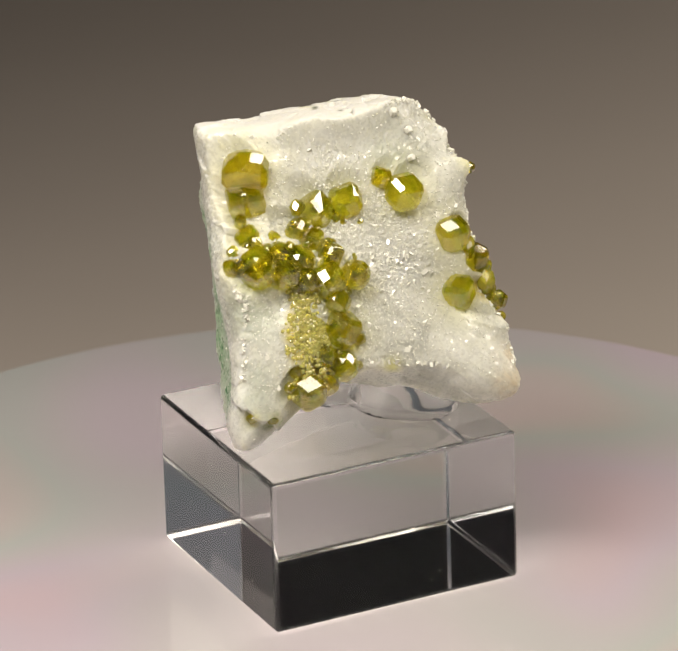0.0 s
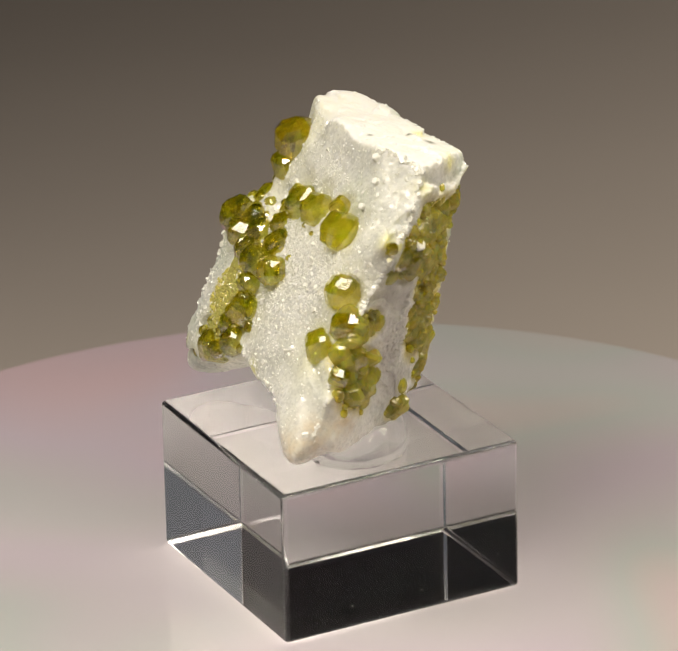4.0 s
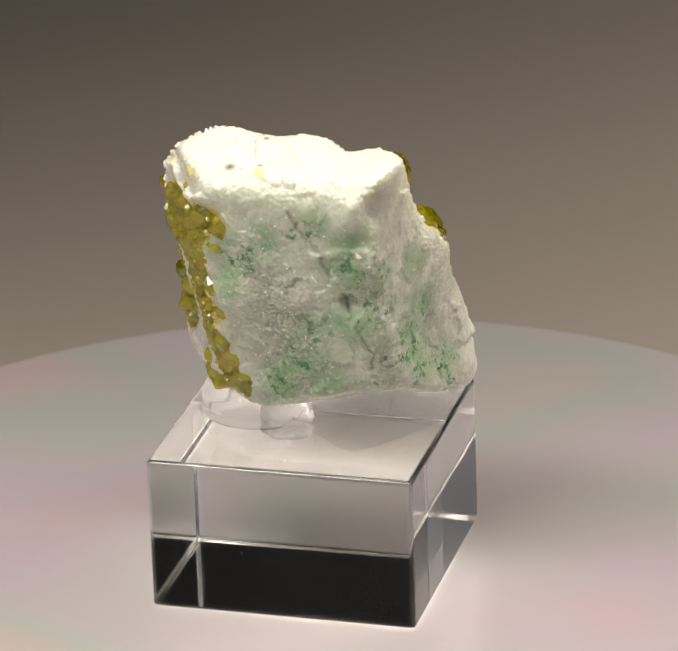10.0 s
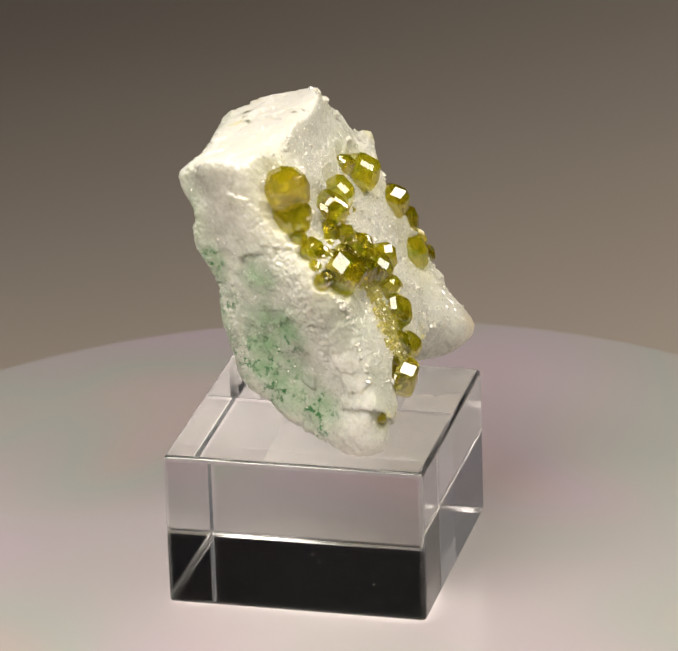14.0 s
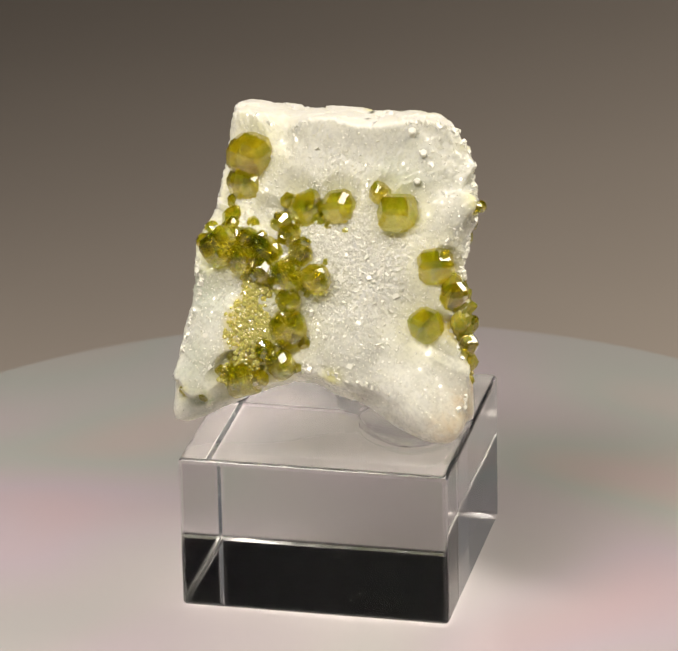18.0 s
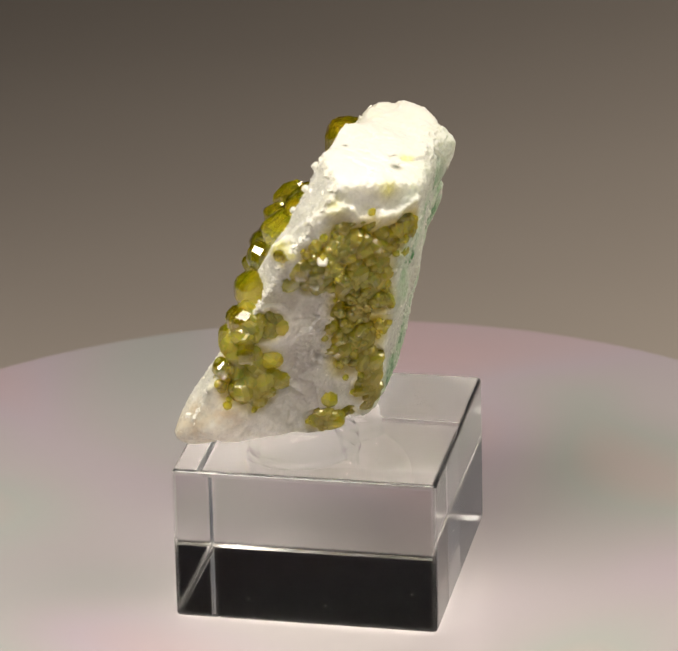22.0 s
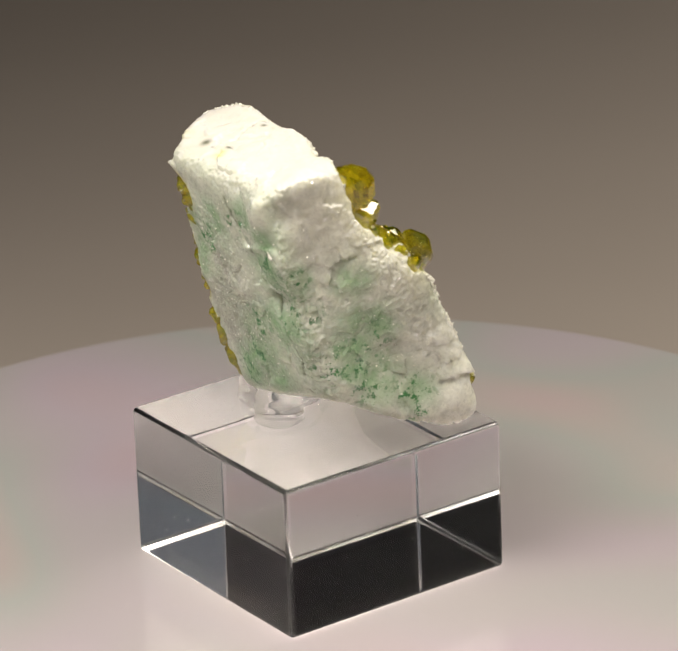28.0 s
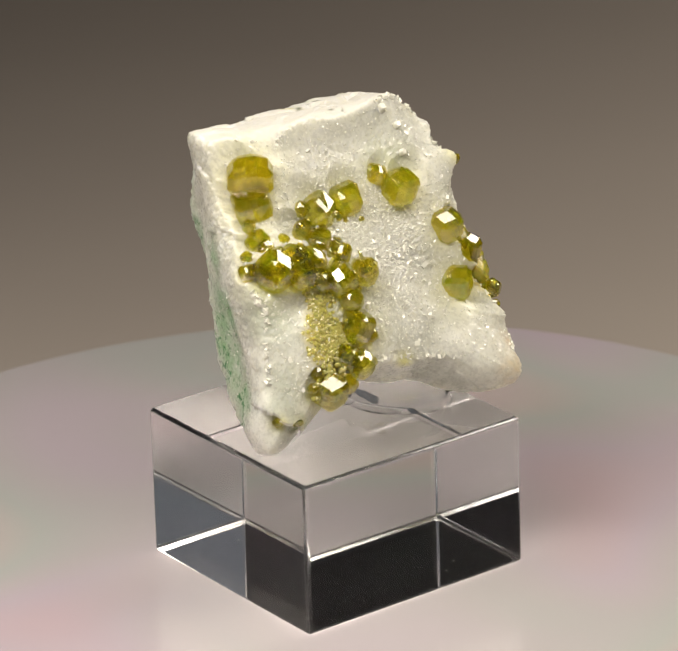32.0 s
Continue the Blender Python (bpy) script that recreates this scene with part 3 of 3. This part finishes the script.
def crystal_mesh(name, bevel, seed, mat):
    rnd = random.Random(seed)
    bm = bmesh.new()
    for c in [(a, b, e) for a in (-1, 1) for b in (-1, 1) for e in (-1, 1)] + [(2 * s if i == 0 else 0, 2 * s if i == 1 else 0, 2 * s if i == 2 else 0) for i in range(3) for s in (-1, 1)]:
        bm.verts.new([x / 1.7 * rnd.uniform(0.95, 1.05) for x in c])
    bmesh.ops.convex_hull(bm, input=bm.verts[:])
    bmesh.ops.dissolve_limit(bm, angle_limit=0.15, verts=bm.verts[:], edges=bm.edges[:])
    bmesh.ops.bevel(bm, geom=bm.edges[:], offset=bevel, segments=1, affect="EDGES")
    me = bpy.data.meshes.new(name)
    bm.to_mesh(me)
    bm.free()
    me.materials.append(mat)
    return me


CRYSTALS = [crystal_mesh("garnet_crystal", b, s, GARNET) for s, b in enumerate((0.13, 0.19, 0.23, 0.16))]
LUMPS = [crystal_mesh("garnet_crystal", b, s, GARNET_CRUST) for s, b in enumerate((0.16, 0.22, 0.28, 0.20))]
rng = random.Random(5)


def seat(x, y, z, r, sink):
    d = np.array((x, y, z)) - CENTRE
    d /= np.linalg.norm(d)
    return CENTRE + d * (rock_radius(d[None])[0] - sink * r)


def crystal(x, y, z, r, sink=0.38, shine=None, kinds=None, centre=False):
    """One garnet at a place on the rock, of radius r, in millimetres. shine: the seconds at which one of its faces is
    turned to glint at the camera.
    """
    c = np.array((x, y, z)) if centre else seat(x, y, z, r, sink)
    ob = new("garnet_crystal", rng.choice(kinds or CRYSTALS))
    ob.parent = specimen
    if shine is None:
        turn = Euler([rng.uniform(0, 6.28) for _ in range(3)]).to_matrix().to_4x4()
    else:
        # face points halfway between the camera and the overhead lamp
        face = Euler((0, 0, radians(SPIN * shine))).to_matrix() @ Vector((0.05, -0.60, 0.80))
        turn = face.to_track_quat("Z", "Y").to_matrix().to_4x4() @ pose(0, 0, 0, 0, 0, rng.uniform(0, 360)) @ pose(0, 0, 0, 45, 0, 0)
    s = 1.1 * r * MM
    low, high = (0.65, 1.35) if kinds else (0.94, 1.06)
    ob.matrix_local = Matrix.Translation((c[0] * MM, c[1] * MM, (c[2] - 29.15) * MM)) @ turn @ Matrix.Diagonal((s * rng.uniform(low, high), s * rng.uniform(low, high), s, 1))
    return ob


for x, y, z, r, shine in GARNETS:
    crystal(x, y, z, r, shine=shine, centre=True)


def crust(spots, count, small, large, sink=0.45, kinds=None):
    """Crystals grown together over patches (x, y, z, radius)."""
    for i in range(count):
        x, y, z, r = rng.choice(spots)
        v = Vector([rng.gauss(0, 1) for _ in range(3)]).normalized() * r * rng.random() ** 0.5
        crystal(x + v.x, y + v.y, z + v.z, rng.uniform(small, large), sink, kinds=kinds)


def druse(name, spots, count, small, large, sink, mat, label):
    """A crust of crystals too small to pick apart, in one mesh."""
    verts, faces = [], []
    for i in range(count):
        x, y, z, r = rng.choice(spots)
        v = Vector([rng.gauss(0, 1) for _ in range(3)]).normalized() * r * rng.random() ** 0.5
        size = rng.uniform(small, large)
        c = seat(x + v.x, y + v.y, z + v.z, size, sink)
        m = Matrix.Translation((c[0] * MM, c[1] * MM, (c[2] - 29.15) * MM)) @ Euler([rng.uniform(0, 6.28) for _ in range(3)]).to_matrix().to_4x4() @ Matrix.Scale(1.1 * size * MM, 4)
        me = rng.choice(LUMPS)
        n = len(verts)
        verts += [m @ q.co for q in me.vertices]
        faces += [[n + k for k in f.vertices] for f in me.polygons]
    me = bpy.data.meshes.new(name)
    me.from_pydata(verts, [], faces)
    me.materials.append(mat)
    ob = new(name, me)
    ob.parent = specimen
    ob["kind"], ob["label"] = "stuff", label
    return ob


crust([(x, y, z, 1.35 * r) for x, y, z, r in CAVITY], 160, 1.3, 3.0, 1.12, LUMPS)
crust(FLANK, 46, 1.5, 3.0, 1.05, LUMPS)
crust([(x, y, z, r + 1.0) for x, y, z, r, _ in MIDDLE + LOWER[:4] + UPPER[2:5]], 60, 0.6, 1.6, 0.75)
# garnets added here stand in for the dark, shaded pit in the hollow
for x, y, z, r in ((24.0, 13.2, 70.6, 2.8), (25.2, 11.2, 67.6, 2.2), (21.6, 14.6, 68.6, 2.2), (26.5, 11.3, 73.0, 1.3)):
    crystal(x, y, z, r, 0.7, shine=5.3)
druse("garnet_druse", DRUSE, 1200, 0.22, 0.6, 0.55, GARNET_DRUSE, "fine yellow-green garnet druse")
druse("cavity_druse", [(x, y, z, 1.3 * r) for x, y, z, r in CAVITY + FLANK], 260, 0.45, 1.0, 0.75, GARNET_CRUST, "fine olive garnet druse lining a hollow")


def grains(name, at, count, small, large, label, sink=0.62):
    """Sugary calcite grains on the rock's skin, too small to pick apart, in one mesh."""
    verts, faces = [], []
    for i in range(count):
        k = at[rng.randrange(len(at))]
        size = rng.uniform(small, large)
        c = SKIN[k] - OUTWARD[k] * sink * size
        stretch = Matrix.Diagonal((size * MM, size * rng.uniform(0.5, 1.0) * MM, size * rng.uniform(0.8, 1.7) * MM, 1))
        m = Matrix.Translation((c[0] * MM, c[1] * MM, (c[2] - 29.15) * MM)) @ Euler([rng.uniform(0, 6.28) for _ in range(3)]).to_matrix().to_4x4() @ stretch
        n = len(verts)
        verts += [m @ q.co for q in GRAIN.vertices]
        faces += [[n + k for k in f.vertices] for f in GRAIN.polygons]
    me = bpy.data.meshes.new(name)
    me.from_pydata(verts, [], faces)
    me.materials.append(CALCITE)
    ob = new(name, me)
    ob.parent = specimen
    ob["kind"], ob["label"] = "stuff", label
    return ob


bm = bmesh.new()
bmesh.ops.create_cube(bm, size=1.3, matrix=Matrix(((1, 0.3, 0.2, 0), (0, 1, 0.3, 0), (0, 0, 1, 0), (0, 0, 0, 1))))
GRAIN = bpy.data.meshes.new("calcite_grain")  # a small cleavage rhomb
bm.to_mesh(GRAIN)
bm.free()
grains("calcite_sugar", np.flatnonzero((SPARKLING > 0.5) & (SKIN[:, 2] > 31)), 11000, 0.08, 0.24, "fine glittering white calcite grains", 0.52)
grains("calcite_dusting", np.flatnonzero((SPARKLING < 0.3) & (SKIN[:, 2] > 33) & (SKIN[:, 2] < 80)), 900, 0.08, 0.22, "sparse glittering calcite grains", 0.5)
grains("calcite_glitter", np.flatnonzero((SPARKLING > 0.6) & (SKIN[:, 2] > 32)), 110, 0.35, 0.75, "small flashing calcite cleavage flakes", 0.5)
grains("calcite_edging", np.flatnonzero((SPARKLING > 0.35) & (SPARKLING < 0.75) & (LIE < 0.85) & (SKIN[:, 2] > 40)), 420, 0.20, 0.6, "coarse white calcite grains along the broken edge", 0.3)


def calcite_crystal(x, y, z, length, width, lean):
    bm = bmesh.new()
    bmesh.ops.create_cone(bm, cap_ends=True, segments=5, radius1=width * MM, radius2=width * 0.75 * MM, depth=length * MM)
    bmesh.ops.bevel(bm, geom=bm.edges[:], offset=0.18 * width * MM, segments=1, affect="EDGES")
    ob = part("calcite_crystal", bm, CALCITE, specimen, "glassy white calcite crystal")
    c = seat(x, y, z, length, 0.45)
    ob.matrix_local = Matrix.Translation((c[0] * MM, c[1] * MM, (c[2] - 29.15) * MM)) @ Vector(lean).to_track_quat("Z", "Y").to_matrix().to_4x4()


calcite_crystal(21.4, 16.2, 71.4, 2.6, 1.5, (0.7, 0.5, 0.5))
calcite_crystal(14.1, 10.2, 86.3, 3.0, 1.1, (0.3, -0.5, 0.8))
calcite_crystal(16.9, 10.0, 82.9, 2.8, 1.0, (0.5, -0.6, 0.6))
calcite_crystal(18.4, 7.6, 79.5, 2.4, 0.9, (0.6, -0.6, 0.5))
calcite_crystal(-20.3, 11.5, 70.6, 4.2, 1.3, (-0.8, 0.5, 0.35))

# ---------------------------------------------------------------- clear mounting gel
gel = new("mounting_gel")
tagged(gel, "clear transparent lumps of mounting gel between rock and glass block", "mounting gel")
GEL_BASE = pose(0, 0, 29.15 * MM)


def blob(x, y, rx, ry, h, turn=0.0):
    bm = bmesh.new()
    bmesh.ops.create_icosphere(bm, subdivisions=4, radius=1)
    for v in bm.verts:
        c = v.co.copy()
        k = 1 + 0.06 * noise.noise(c * 1.5 + Vector((x, y, 0)))
        foot = k * (1 + 0.16 * math.exp(-((c.z + 0.45) / 0.12) ** 2))
        v.co = (c.x * rx * foot * MM, c.y * ry * foot * MM, max(c.z * k, -0.5) * h * MM)
    low = min(v.co.z for v in bm.verts)
    flat = [f for f in bm.faces if all(v.co.z < low + 0.15 * MM for v in f.verts)]
    bmesh.ops.delete(bm, geom=flat, context="FACES")
    bmesh.ops.transform(bm, matrix=pose(x * MM, y * MM, -0.15 * MM - low, 0, 0, turn), verts=bm.verts[:])
    ob = part("gel_lump", bm, GEL, gel, smooth=True)
    ob.visible_shadow = False
    return ob


blob(14.3, 5.4, 10.6, 8.4, 5.4, -24)
blob(2.2, 8.3, 5.4, 4.6, 5.2)


# ---------------------------------------------------------------- movement
def motions():
    for thing, base in ((turntable, TABLE_BASE), (block, BLOCK_BASE), (specimen, SPEC_BASE), (gel, GEL_BASE)):
        walk(thing, [(i * 0.5, turned(i * 0.5, base)) for i in range(65)])


motions()
